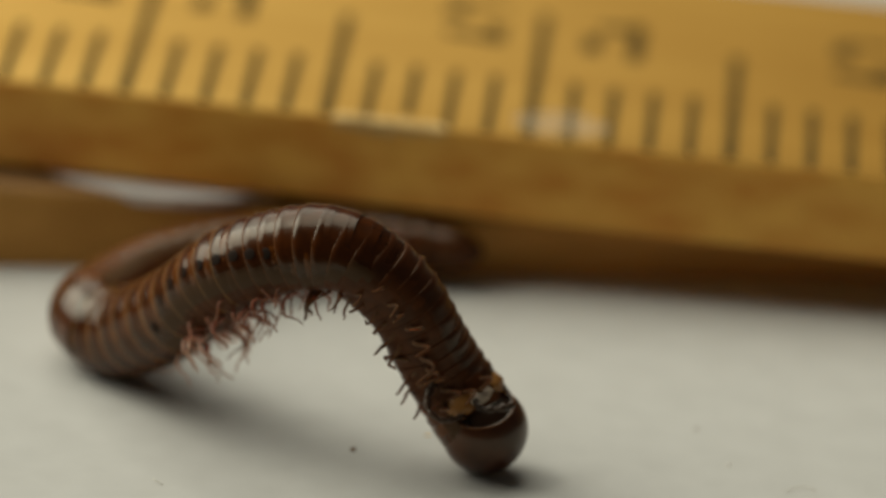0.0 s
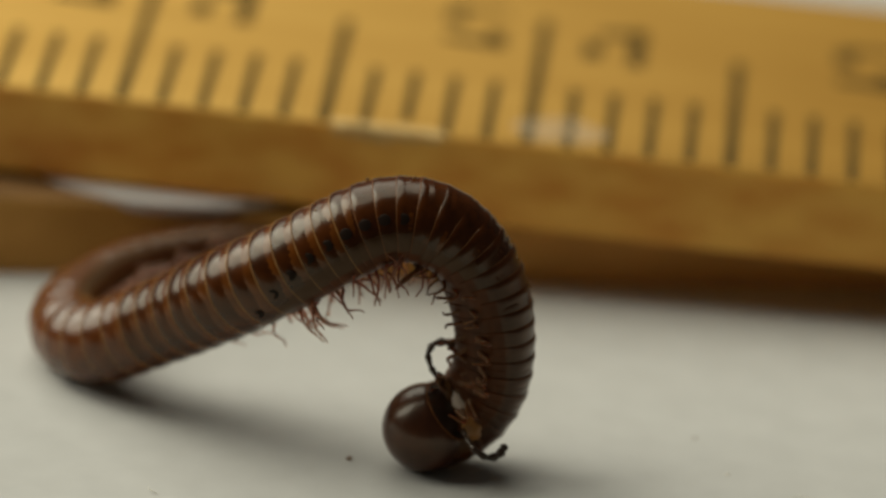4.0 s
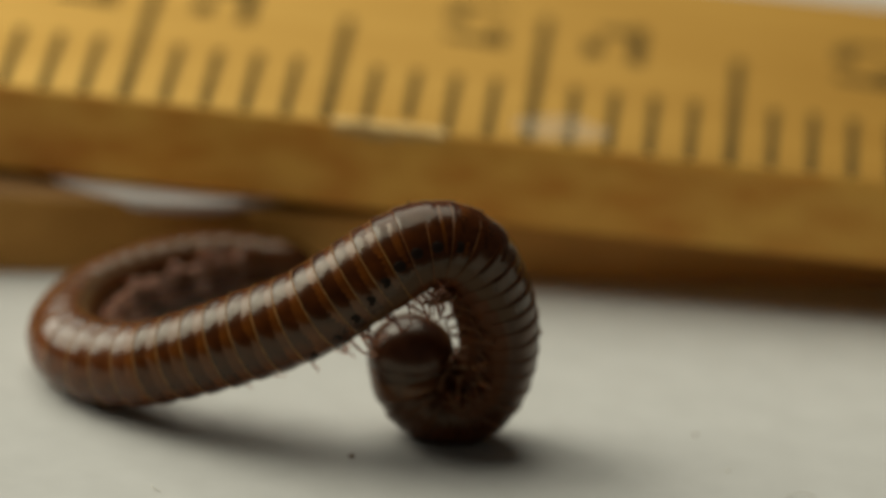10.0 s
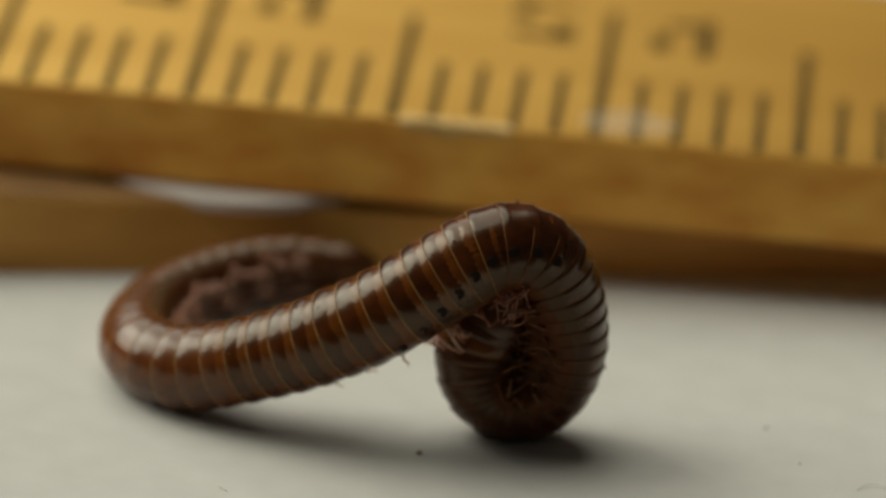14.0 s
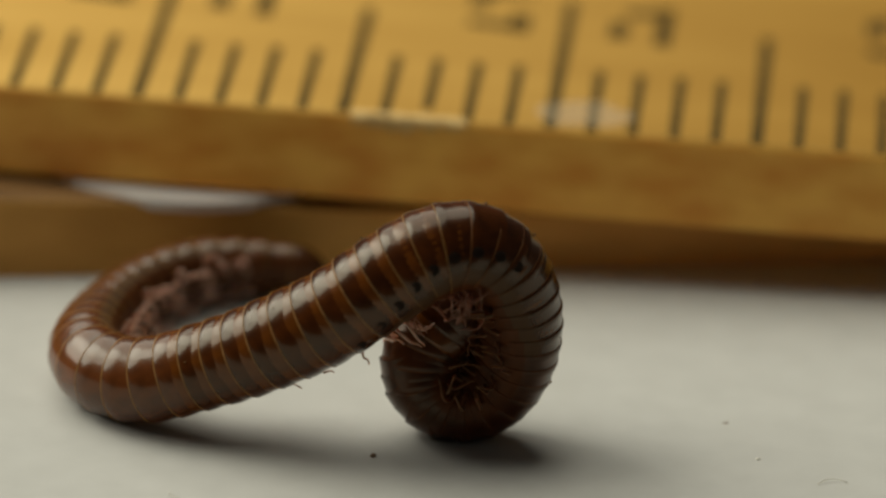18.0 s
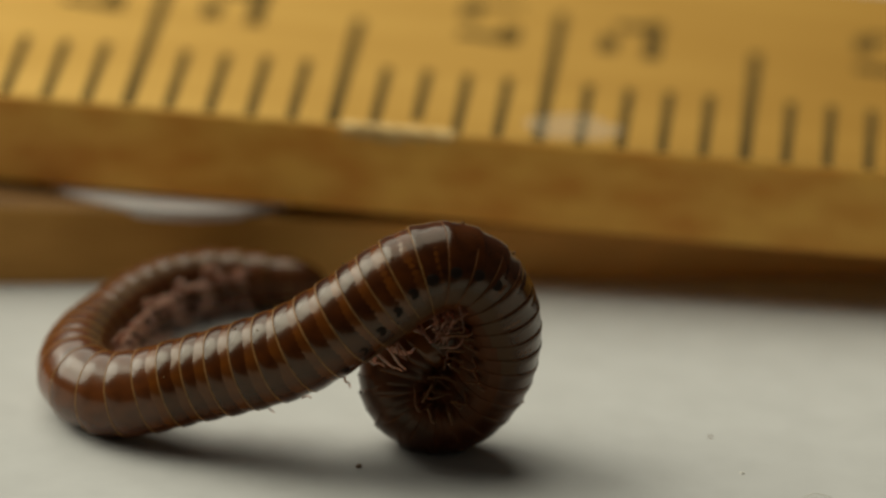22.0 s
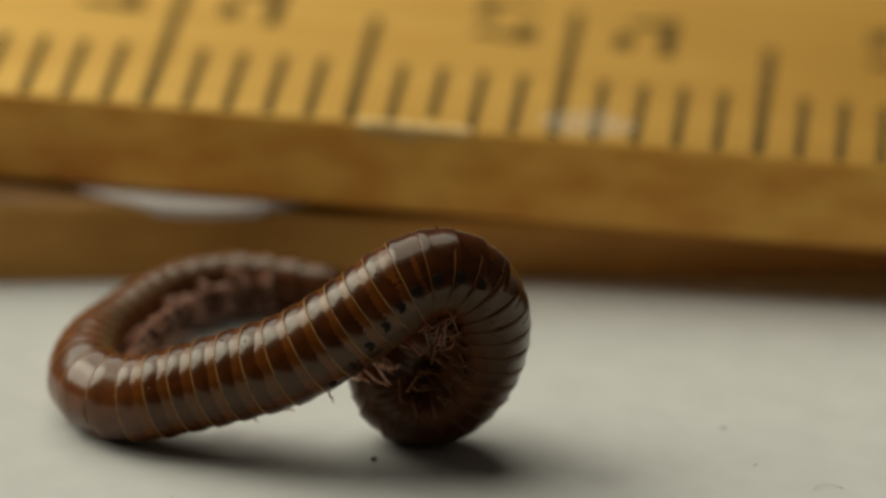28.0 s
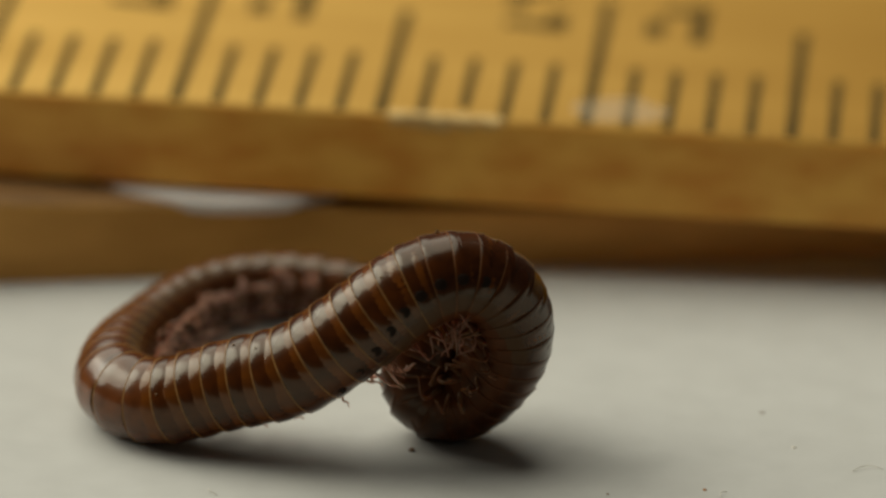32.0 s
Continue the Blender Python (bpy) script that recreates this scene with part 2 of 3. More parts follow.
def blade(name, long0, long1, wide, thick, label, mats, rise=0.0):
    """A lath with its top at z = 0 and its front edge at y = 0, edges worn round."""
    bm = bmesh.new()
    n = 90
    prof = [(-0.22, -thick + 0.10), (0.0, -0.12), (0.04, -0.04), (0.13, 0.0), (wide - 0.13, 0.0), (wide, -0.12), (wide, -thick + 0.1), (wide - 0.1, -thick), (0.1, -thick)]
    rows = []
    for i in range(n + 1):
        x = long0 + (long1 - long0) * i / n
        wob = 0.025 * noise.noise(Vector((x * 0.5, 0.3, thick))) + 0.012 * noise.noise(Vector((x * 2.1, 7.3, thick)))
        rows.append([bm.verts.new((x * MM, (y + (wob if y < 1 else 0)) * MM, (z + (rise * min(14, max(-14, x)) if z > -0.5 else 0)) * MM)) for y, z in prof])
    for r, s in zip(rows, rows[1:]):
        for k in range(len(prof)):
            f = bm.faces.new((r[k], r[(k + 1) % len(prof)], s[(k + 1) % len(prof)], s[k]))
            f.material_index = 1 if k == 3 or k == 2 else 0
    bm.faces.new(rows[0][::-1])
    bm.faces.new(rows[-1])
    bmesh.ops.recalc_face_normals(bm, faces=bm.faces)
    return part(name, bm, mats, ruler, label, smooth=False)


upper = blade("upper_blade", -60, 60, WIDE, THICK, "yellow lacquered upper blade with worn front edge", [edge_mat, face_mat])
upper.matrix_basis = upper_pose
lower = blade("lower_blade", -60, 60, WIDE, 1.52, "shaded brown lower blade", [dark_mat, shade_top_mat], -0.048)
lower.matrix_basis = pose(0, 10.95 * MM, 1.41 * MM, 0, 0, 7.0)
bm = bmesh.new()
bmesh.ops.create_cone(bm, cap_ends=True, segments=64, radius1=4.4 * MM, radius2=4.5 * MM, depth=0.27 * MM)
for v in bm.verts:
    v.co.x *= 0.80
    v.co.y *= 0.63
hinge = part("hinge_plate", bm, steel_mat, ruler, "grey steel hinge plate between the blades", smooth=False)
hinge.matrix_basis = pose(-6.7 * MM, 12.75 * MM, 1.73 * MM, 0, 1.6, 3)


def mark(name, k0, k1, s0, s1, lean=0.0):
    """A printed bar on the upper face: k along the blade in mm, s across it."""
    ob = part(name, block((-(k1 - k0) / 2 * MM, -(s1 - s0) / 2 * MM, -0.00001), ((k1 - k0) / 2 * MM, (s1 - s0) / 2 * MM, 0.000012)), ink_mat, upper, smooth=False)
    ob.matrix_basis = pose((k0 + k1) / 2 * MM, (s0 + s1) / 2 * MM, 0, 0, 0, lean)
    return ob


for k in range(-30, 31):
    long = 9.45 if k % 10 == 0 else 7.75 if k % 5 == 0 else 4.35
    w = 0.15 if k % 5 == 0 else 0.125
    start = 0.75 if k == 7 else 0.12
    mark("tick", k - 8 - w, k - 8 + w, start, long + 0.12 * noise.noise(Vector((k * 1.7, 2, 5))))
for c in (-20, -10, 0, 10, 20):
    a = c - 8 - 1.75
    mark("number_bar", a - 0.80, a - 0.30, 8.6, 9.6)
    mark("number_bar", a - 0.75, a + 0.70, 7.0, 7.5, -10)
    mark("number_bar", a + 0.30, a + 0.80, 6.9, 8.1)
    mark("number_bar", a - 0.55, a + 0.75, 9.6, 9.9)
    a = c - 8 + 1.85
    mark("number_bar", a - 0.80, a - 0.35, 6.9, 8.1)
    mark("number_bar", a - 0.45, a + 0.75, 8.7, 9.2, 8)
    mark("number_bar", a + 0.35, a + 0.75, 6.6, 9.4)
for cx, half, tall in ((-2.3, 0.5, 0.24), (-1.75, 0.6, 0.34), (-1.0, 0.5, 0.20), (-0.35, 0.35, 0.14)):
    bm = bmesh.new()
    cols = []
    for k in range(17):
        u = k / 8 - 1
        e = (1 - u * u) ** 0.5 if abs(u) < 1 else 0.02
        a = 0.75 + 0.5 * noise.noise(Vector((u * 3 + cx, 1.5, 0)))
        c = 0.75 + 0.7 * noise.noise(Vector((u * 4 + cx, 8.5, 0)))
        x = (cx + half * u) * MM
        cols.append([bm.verts.new((x, y * MM, z * MM)) for y, z in ((0.13 + 0.24 * e * c, -0.02), (0.11 + 0.21 * e * c, 0.016), (0.05, 0.02), (-0.05, -0.05), (-0.06, -0.07 - tall * e * a), (0.03, -0.09 - tall * e * a))])
    for p, q in zip(cols, cols[1:]):
        for m in range(6):
            bm.faces.new((p[m], p[(m + 1) % 6], q[(m + 1) % 6], q[m]))
    bm.faces.new(cols[0][::-1])
    bm.faces.new(cols[-1])
    bmesh.ops.recalc_face_normals(bm, faces=bm.faces)
    part("edge_chip", bm, bare_mat, upper, "pale chipped edge of bare wood", smooth=False)
bm = bmesh.new()
bmesh.ops.create_cone(bm, cap_ends=True, segments=40, radius1=1.0 * MM, radius2=0.97 * MM, depth=0.02 * MM)
for v in bm.verts:
    swell = 1 + 0.30 * noise.noise(Vector((v.co.x * 1600, v.co.y * 1600, 4)))
    v.co.x *= 1.15 * swell
    v.co.y *= 0.95 * swell
glue = part("glue_smear", bm, film_mat, upper, "milky smear of dried glue", smooth=False)
glue.matrix_basis = pose(2.7 * MM, 1.25 * MM, 0.000016, 0, 0, 4)


# ---- crumbs and fibres on the sheet ----
def crumb(name, x, y, size, mat, label, stretch=(1, 1, 0.8)):
    bm = bmesh.new()
    bmesh.ops.create_icosphere(bm, subdivisions=2, radius=size * MM)
    for v in bm.verts:
        v.co *= 1 + 0.35 * noise.noise(v.co * 9000 + Vector((x, y, 0)))
        v.co = Vector(a * b for a, b in zip(v.co, stretch))
    ob = part(name, bm, mat)
    ob.location = (x * MM, y * MM, size * 0.62 * MM - 0.00004)
    return tagged(ob, label, "crumb", "crumbs on the paper")


crumb("crumb", -1.77, -0.66, 0.075, speck_mat, "tiny brown crumb on the white paper")
crumb("crumb", 7.04, -0.19, 0.05, fibre_mat, "tiny pale grain on the white paper", (1.3, 1, 0.8))
crumb("crumb", 6.34, 1.83, 0.045, speck_mat, "tiny grey crumb on the white paper", (1.6, 1, 0.6))
crumb("crumb", -0.03, 0.50, 0.05, bare_mat, "tiny tan crumb on the white paper", (1.4, 1, 0.6))
crumb("crumb", 2.75, -3.0, 0.04, speck_mat, "tiny dark crumb on the white paper")
crumb("crumb", 4.96, -2.67, 0.05, cheek_mat, "tiny orange crumb on the white paper", (1, 1.5, 0.6))
for x, y, turn, size in ((8.7, -1.5, 10, 0.7), (5.4, -3.0, 60, 0.35), (-6.2, -3.2, 120, 0.4)):
    bm = bmesh.new()
    tube(bm, [((a - 0.5) * size * MM, 0.25 * size * MM * math.sin(a * 3), (0.02 + 0.04 * math.sin(a * 3.1)) * MM) for a in (k / 10 for k in range(11))], [0.009 * MM] * 11, 5)
    ob = tagged(part("paper_fibre", bm, fibre_mat), "short pale curled fibre on the paper", "fibre", "fibres on the paper")
    ob.matrix_world = pose(x * MM, y * MM, 0, 0, 0, turn)

# ---- the millipede ----
STEP = 0.30
COUNT = 89
SPINES = []


def spine(t, pts, reach=1.0):
    """The body's centre line at t seconds, head first, in mm: kept as points a STEP apart."""
    p = [Vector(q) for q in pts]
    p = [p[0] * 2 - p[1]] + p + [p[-1] + (p[-1] - p[-2]).normalized() * k for k in (1.5, 3.0, 4.5)]
    fine = []
    for a, b, c, d in zip(p, p[1:], p[2:], p[3:]):
        for k in range(24):
            s = k / 24
            fine.append(0.5 * (2 * b + (c - a) * s + (2 * a - 5 * b + 4 * c - d) * s * s + (3 * b - a - 3 * c + d) * s ** 3))
    out, run, want = [], 0.0, 0.0
    for a, b in zip(fine, fine[1:]):
        d = (b - a).length
        while run + d >= want and len(out) <= COUNT + 3:
            out.append(a.lerp(b, (want - run) / d))
            want += STEP * reach
        run += d
    for k in range(24):
        f = -0.53 if k % 2 else 0.5
        out = [out[0]] + [b + ((a + c) / 2 - b) * f for a, b, c in zip(out, out[1:], out[2:])] + [out[-1]]
    SPINES.append((t, out, reach))


spine(0, [(1.24, -1.43, 1.05), (0.33, -1.03, 2.14), (-0.29, -1.11, 3.15), (-1.05, -1.12, 4.27), (-2.62, -0.86, 5.10), (-4.64, -0.02, 4.14), (-5.99, 1.28, 2.50), (-7.39, 2.84, 1.13), (-8.17, 3.69, 1.17), (-7.82, 4.98, 1.03), (-6.94, 6.91, 0.96), (-5.89, 8.21, 0.92), (-4.67, 9.14, 0.91), (-3.02, 9.86, 0.93), (-0.93, 10.20, 0.93), (0.88, 9.94, 0.93)])
spine(1, [(1.78, -0.78, 1.11), (0.91, -0.46, 1.34), (0.06, -0.59, 2.30), (-0.45, -0.59, 3.40), (-1.08, -0.75, 4.68), (-2.10, -0.68, 5.40), (-3.14, -0.52, 5.36), (-4.15, -0.19, 4.67), (-5.55, 0.57, 3.63), (-7.11, 2.16, 2.15), (-8.45, 3.34, 1.10), (-8.83, 4.28, 1.09), (-8.44, 5.93, 1.03), (-7.56, 7.59, 0.93), (-6.65, 8.69, 0.92), (-5.30, 9.66, 0.92), (-3.66, 10.39, 0.93), (-1.86, 10.77, 0.94)])
spine(2, [(1.84, -0.69, 1.18), (1.03, -0.39, 1.47), (0.27, -0.51, 2.46), (-0.17, -0.50, 3.56), (-0.74, -0.62, 4.83), (-1.84, -0.50, 5.62), (-2.74, -0.39, 5.54), (-4.01, -0.11, 4.86), (-5.41, 0.63, 3.82), (-6.98, 2.20, 2.37), (-8.44, 3.48, 1.12), (-8.84, 4.62, 1.02), (-8.45, 6.16, 1.00), (-7.57, 7.78, 0.92), (-6.52, 8.83, 0.94), (-5.17, 9.73, 0.93), (-3.52, 10.31, 0.93), (-2.13, 10.45, 0.90)])
spine(3, [(1.18, -0.92, 1.05), (0.78, -0.46, 1.96), (0.53, -0.45, 3.22), (0.11, -0.54, 4.50), (-0.49, -0.36, 5.60), (-1.43, -0.29, 6.02), (-2.45, -0.20, 5.67), (-3.71, 0.07, 4.84), (-4.97, 0.67, 3.87), (-6.66, 2.22, 2.30), (-8.24, 3.30, 1.04), (-8.69, 4.25, 1.02), (-8.37, 5.88, 0.95), (-7.63, 7.61, 0.89), (-6.58, 8.81, 0.89), (-5.38, 9.75, 0.88), (-3.73, 10.23, 0.90), (-2.34, 10.37, 0.90)])
spine(3.5, [(1.02, -0.84, 0.95), (1.09, -0.49, 1.85), (1.03, -0.42, 3.09), (0.75, -0.45, 4.36), (0.09, -0.38, 5.48), (-0.92, -0.37, 6.00), (-2.01, -0.28, 5.71), (-3.39, -0.01, 4.81), (-4.80, 0.65, 3.81), (-6.49, 2.15, 2.30), (-8.21, 3.23, 1.06), (-8.68, 4.02, 1.02), (-8.35, 5.83, 1.00), (-7.48, 7.58, 0.93), (-6.43, 8.84, 0.89), (-5.36, 9.57, 0.89), (-3.85, 10.19, 0.90)])
spine(4.5, [(-0.32, -0.37, 1.74), (0.21, -0.39, 1.10), (0.92, -0.35, 1.17), (1.42, -0.29, 1.96), (1.50, -0.20, 3.21), (1.19, -0.10, 4.56), (0.43, -0.08, 5.59), (-0.50, -0.16, 5.84), (-1.57, -0.27, 5.35), (-2.82, -0.18, 4.49), (-4.28, 0.24, 3.48), (-5.95, 1.30, 2.15), (-7.60, 2.28, 1.05), (-8.49, 3.03, 0.90), (-8.65, 4.04, 1.02), (-8.31, 5.85, 1.00), (-7.37, 7.65, 0.92), (-6.26, 8.85, 0.89), (-5.04, 9.57, 0.89), (-3.87, 9.91, 0.90)])
spine(5.5, [(-0.07, 1.04, 1.96), (0.13, 0.94, 1.18), (0.73, 0.91, 0.69), (1.40, 0.90, 1.04), (1.58, 0.82, 1.90), (1.53, 0.70, 2.80), (1.33, 0.56, 3.68), (0.97, 0.39, 4.51), (0.44, 0.21, 5.20), (-0.30, 0.02, 5.46), (-1.02, -0.12, 5.19), (-1.66, -0.20, 4.75), (-2.28, -0.22, 4.26), (-2.91, -0.20, 3.75), (-3.55, -0.12, 3.24), (-5.43, 0.46, 2.14), (-7.13, 1.36, 1.22), (-8.37, 2.44, 1.01), (-8.65, 4.02, 1.02), (-8.28, 5.90, 1.00), (-7.27, 7.68, 0.93), (-6.08, 8.82, 0.92), (-4.73, 9.56, 0.91), (-3.90, 9.62, 0.89)], 1.025)
spine(6, [(-0.10, 1.08, 1.96), (0.10, 0.98, 1.18), (0.71, 0.95, 0.69), (1.37, 0.94, 1.04), (1.55, 0.85, 1.90), (1.50, 0.74, 2.80), (1.29, 0.59, 3.69), (0.94, 0.43, 4.51), (0.41, 0.24, 5.21), (-0.34, 0.05, 5.47), (-1.06, -0.08, 5.20), (-1.70, -0.16, 4.76), (-2.32, -0.19, 4.26), (-2.95, -0.16, 3.76), (-3.59, -0.09, 3.24), (-5.47, 0.49, 2.14), (-7.17, 1.38, 1.22), (-8.41, 2.46, 1.01), (-8.69, 4.03, 1.02), (-8.31, 5.91, 1.00), (-7.30, 7.69, 0.93), (-6.11, 8.83, 0.92), (-4.76, 9.57, 0.91), (-3.93, 9.63, 0.90)], 1.025)
spine(9, [(-0.42, 1.03, 1.77), (-0.09, 0.96, 1.04), (0.62, 0.94, 0.71), (1.27, 0.92, 1.14), (1.49, 0.84, 1.99), (1.45, 0.72, 2.89), (1.21, 0.57, 3.77), (0.82, 0.41, 4.57), (0.20, 0.22, 5.15), (-0.56, 0.06, 5.08), (-1.23, -0.05, 4.69), (-1.87, -0.12, 4.23), (-2.51, -0.14, 3.75), (-3.15, -0.12, 3.25), (-5.45, 0.38, 2.03), (-7.16, 1.19, 1.19), (-8.41, 2.32, 1.00), (-8.73, 3.86, 0.99), (-8.32, 5.79, 0.96), (-7.30, 7.46, 0.93), (-6.11, 8.67, 0.89), (-4.75, 9.32, 0.90), (-3.78, 9.40, 0.90)], 1.025)
spine(13, [(-0.32, 1.06, 2.66), (-0.54, 0.89, 1.93), (-0.24, 0.79, 1.19), (0.44, 0.74, 0.83), (1.13, 0.70, 1.18), (1.44, 0.61, 1.99), (1.46, 0.49, 2.89), (1.22, 0.33, 3.77), (0.82, 0.16, 4.56), (0.14, -0.02, 4.99), (-0.59, -0.15, 4.75), (-1.24, -0.21, 4.31), (-1.89, -0.23, 3.84), (-2.55, -0.19, 3.38), (-3.24, -0.09, 2.94), (-3.96, 0.08, 2.52), (-4.69, 0.31, 2.12), (-6.99, 1.20, 1.15), (-8.31, 2.33, 1.01), (-8.57, 4.04, 0.98), (-8.15, 5.87, 0.91), (-7.13, 7.34, 0.89), (-5.93, 8.41, 0.89), (-4.71, 8.95, 0.89), (-3.60, 9.02, 0.89)], 1.025)
spine(17, [(0.02, 1.28, 2.72), (-0.41, 1.12, 2.24), (-0.64, 0.94, 1.54), (-0.24, 0.84, 0.91), (0.52, 0.77, 0.85), (1.13, 0.69, 1.36), (1.45, 0.58, 2.16), (1.50, 0.44, 3.05), (1.31, 0.28, 3.92), (0.86, 0.09, 4.66), (0.15, -0.09, 5.00), (-0.59, -0.23, 4.86), (-1.26, -0.31, 4.49), (-1.89, -0.35, 4.04), (-2.53, -0.33, 3.57), (-3.20, -0.26, 3.13), (-3.88, -0.14, 2.71), (-4.58, 0.05, 2.26), (-5.35, 0.30, 1.83), (-7.04, 0.83, 1.13), (-8.27, 1.98, 1.05), (-8.53, 3.71, 1.00), (-8.06, 5.87, 0.87), (-7.10, 7.66, 0.84), (-5.82, 8.66, 0.85), (-4.48, 8.99, 0.85), (-3.26, 8.88, 0.85)], 1.05)
spine(20, [(-0.08, 1.12, 2.80), (-0.52, 0.95, 2.30), (-0.77, 0.77, 1.61), (-0.37, 0.65, 0.98), (0.38, 0.56, 0.89), (0.99, 0.46, 1.42), (1.34, 0.33, 2.22), (1.41, 0.19, 3.11), (1.19, 0.02, 3.98), (0.70, -0.16, 4.69), (-0.02, -0.32, 4.97), (-0.74, -0.42, 4.74), (-1.38, -0.46, 4.29), (-1.98, -0.45, 3.76), (-2.60, -0.40, 3.25), (-3.27, -0.30, 2.79), (-3.98, -0.17, 2.41), (-5.60, 0.31, 1.72), (-7.30, 0.75, 1.02), (-8.34, 1.71, 1.00), (-8.40, 3.71, 0.98), (-7.83, 5.73, 0.87), (-6.88, 7.55, 0.88), (-5.56, 8.57, 0.85), (-4.21, 8.80, 0.85), (-2.99, 8.72, 0.85)], 1.05)
spine(24, [(0.05, 1.46, 2.62), (-0.49, 1.27, 2.23), (-0.99, 1.05, 1.68), (-0.80, 0.90, 0.98), (-0.09, 0.80, 0.77), (0.58, 0.70, 1.22), (1.01, 0.58, 1.97), (1.19, 0.44, 2.85), (1.04, 0.26, 3.74), (0.54, 0.06, 4.45), (-0.19, -0.14, 4.66), (-0.89, -0.28, 4.36), (-1.51, -0.37, 3.90), (-2.15, -0.41, 3.45), (-2.81, -0.42, 3.01), (-3.48, -0.38, 2.57), (-5.60, 0.04, 1.63), (-7.30, 0.42, 1.04), (-8.27, 1.43, 0.99), (-8.32, 3.65, 0.94), (-7.71, 5.47, 0.87), (-6.83, 7.33, 0.87), (-5.58, 8.37, 0.85), (-4.23, 8.58, 0.86), (-3.00, 8.46, 0.85)], 1.05)
spine(28, [(-0.45, 1.16, 2.78), (-0.97, 0.96, 2.34), (-1.41, 0.75, 1.73), (-1.28, 0.58, 1.07), (-0.56, 0.46, 0.89), (0.13, 0.34, 1.34), (0.56, 0.20, 2.09), (0.75, 0.04, 2.97), (0.57, -0.14, 3.86), (0.01, -0.35, 4.49), (-0.72, -0.54, 4.56), (-1.36, -0.67, 4.20), (-1.96, -0.74, 3.73), (-2.57, -0.77, 3.26), (-3.23, -0.77, 2.81), (-3.92, -0.74, 2.40), (-6.01, -0.34, 1.52), (-7.53, 0.06, 1.01), (-8.45, 1.04, 0.99), (-8.47, 3.36, 0.91), (-7.87, 5.14, 0.85), (-6.96, 6.98, 0.85), (-5.78, 7.94, 0.86), (-4.42, 8.17, 0.86), (-3.18, 7.99, 0.86)], 1.05)
spine(32, [(-0.58, 0.93, 2.76), (-1.09, 0.72, 2.28), (-1.48, 0.50, 1.64), (-1.37, 0.28, 0.98), (-0.64, 0.09, 0.96), (-0.03, -0.10, 1.56), (0.40, -0.30, 2.35), (0.46, -0.51, 3.25), (0.08, -0.72, 4.04), (-0.61, -0.92, 4.43), (-1.35, -1.06, 4.32), (-2.02, -1.14, 3.97), (-2.64, -1.18, 3.49), (-3.25, -1.18, 3.00), (-3.90, -1.14, 2.51), (-4.59, -1.06, 2.09), (-6.02, -0.73, 1.59), (-7.54, -0.35, 1.02), (-8.55, 0.54, 0.98), (-8.64, 2.62, 0.93), (-8.03, 4.78, 0.84), (-7.08, 6.57, 0.85), (-5.90, 7.50, 0.85), (-4.55, 7.73, 0.85), (-3.32, 7.55, 0.85)], 1.05)

ANCHOR = 48


def line_at(t):
    """The centre line between two key times: directions are blended and the length is kept."""
    for (t0, a, ra), (t1, b, rb) in zip(SPINES, SPINES[1:]):
        if t <= t1:
            break
    w = (t - t0) / (t1 - t0)
    dirs = []
    for i in range(min(len(a), len(b)) - 1):
        d = (a[i + 1] - a[i]).normalized().lerp((b[i + 1] - b[i]).normalized(), w)
        dirs.append(d.normalized() * STEP * (ra + (rb - ra) * w))
    out = [None] * (len(dirs) + 1)
    out[ANCHOR] = a[ANCHOR].lerp(b[ANCHOR], w)
    for i in range(ANCHOR, len(dirs)):
        out[i + 1] = out[i] + dirs[i]
    for i in range(ANCHOR, 0, -1):
        out[i - 1] = out[i] - dirs[i - 1]
    return out


NECK = [(0.0, (0.30, -0.66, 0.68), 1.0), (1.0, (0.1, -0.70, 0.75), 1.0), (2.0, (0.1, -0.65, 0.80), 1.0), (3.0, (-0.15, -1.0, 0.0), 1.0), (3.5, (-0.5, -0.85, 0.0), 0.9), (5.5, (-0.9, -0.3, 0.3), 0.0), (32.0, (-0.9, -0.3, 0.3), 0.0)]
TWIST = [(0.0, -0.40), (0.8, 0.60), (2.0, 0.60), (3.0, -0.05), (3.5, -0.20), (32.0, -0.20)]
NOD = [(0.0, 22), (1.0, 11), (2.0, 11), (3.0, 15), (3.5, 15), (5.5, 5), (9.0, -8), (32.0, -12)]


def roll_at(s):
    """Where the belly points along the raised part of the body, s in mm from the head."""
    knots = ((6.8, (0, -0.62, -0.78)), (9.6, (0, 0.38, -0.88)), (11.7, (0, 0.90, -0.42)))
    if s <= knots[0][0]:
        return Vector(knots[0][1])
    for (a, u), (b, v) in zip(knots, knots[1:]):
        if s <= b:
            return Vector(u).lerp(Vector(v), (s - a) / (b - a))
    return Vector(knots[-1][1])


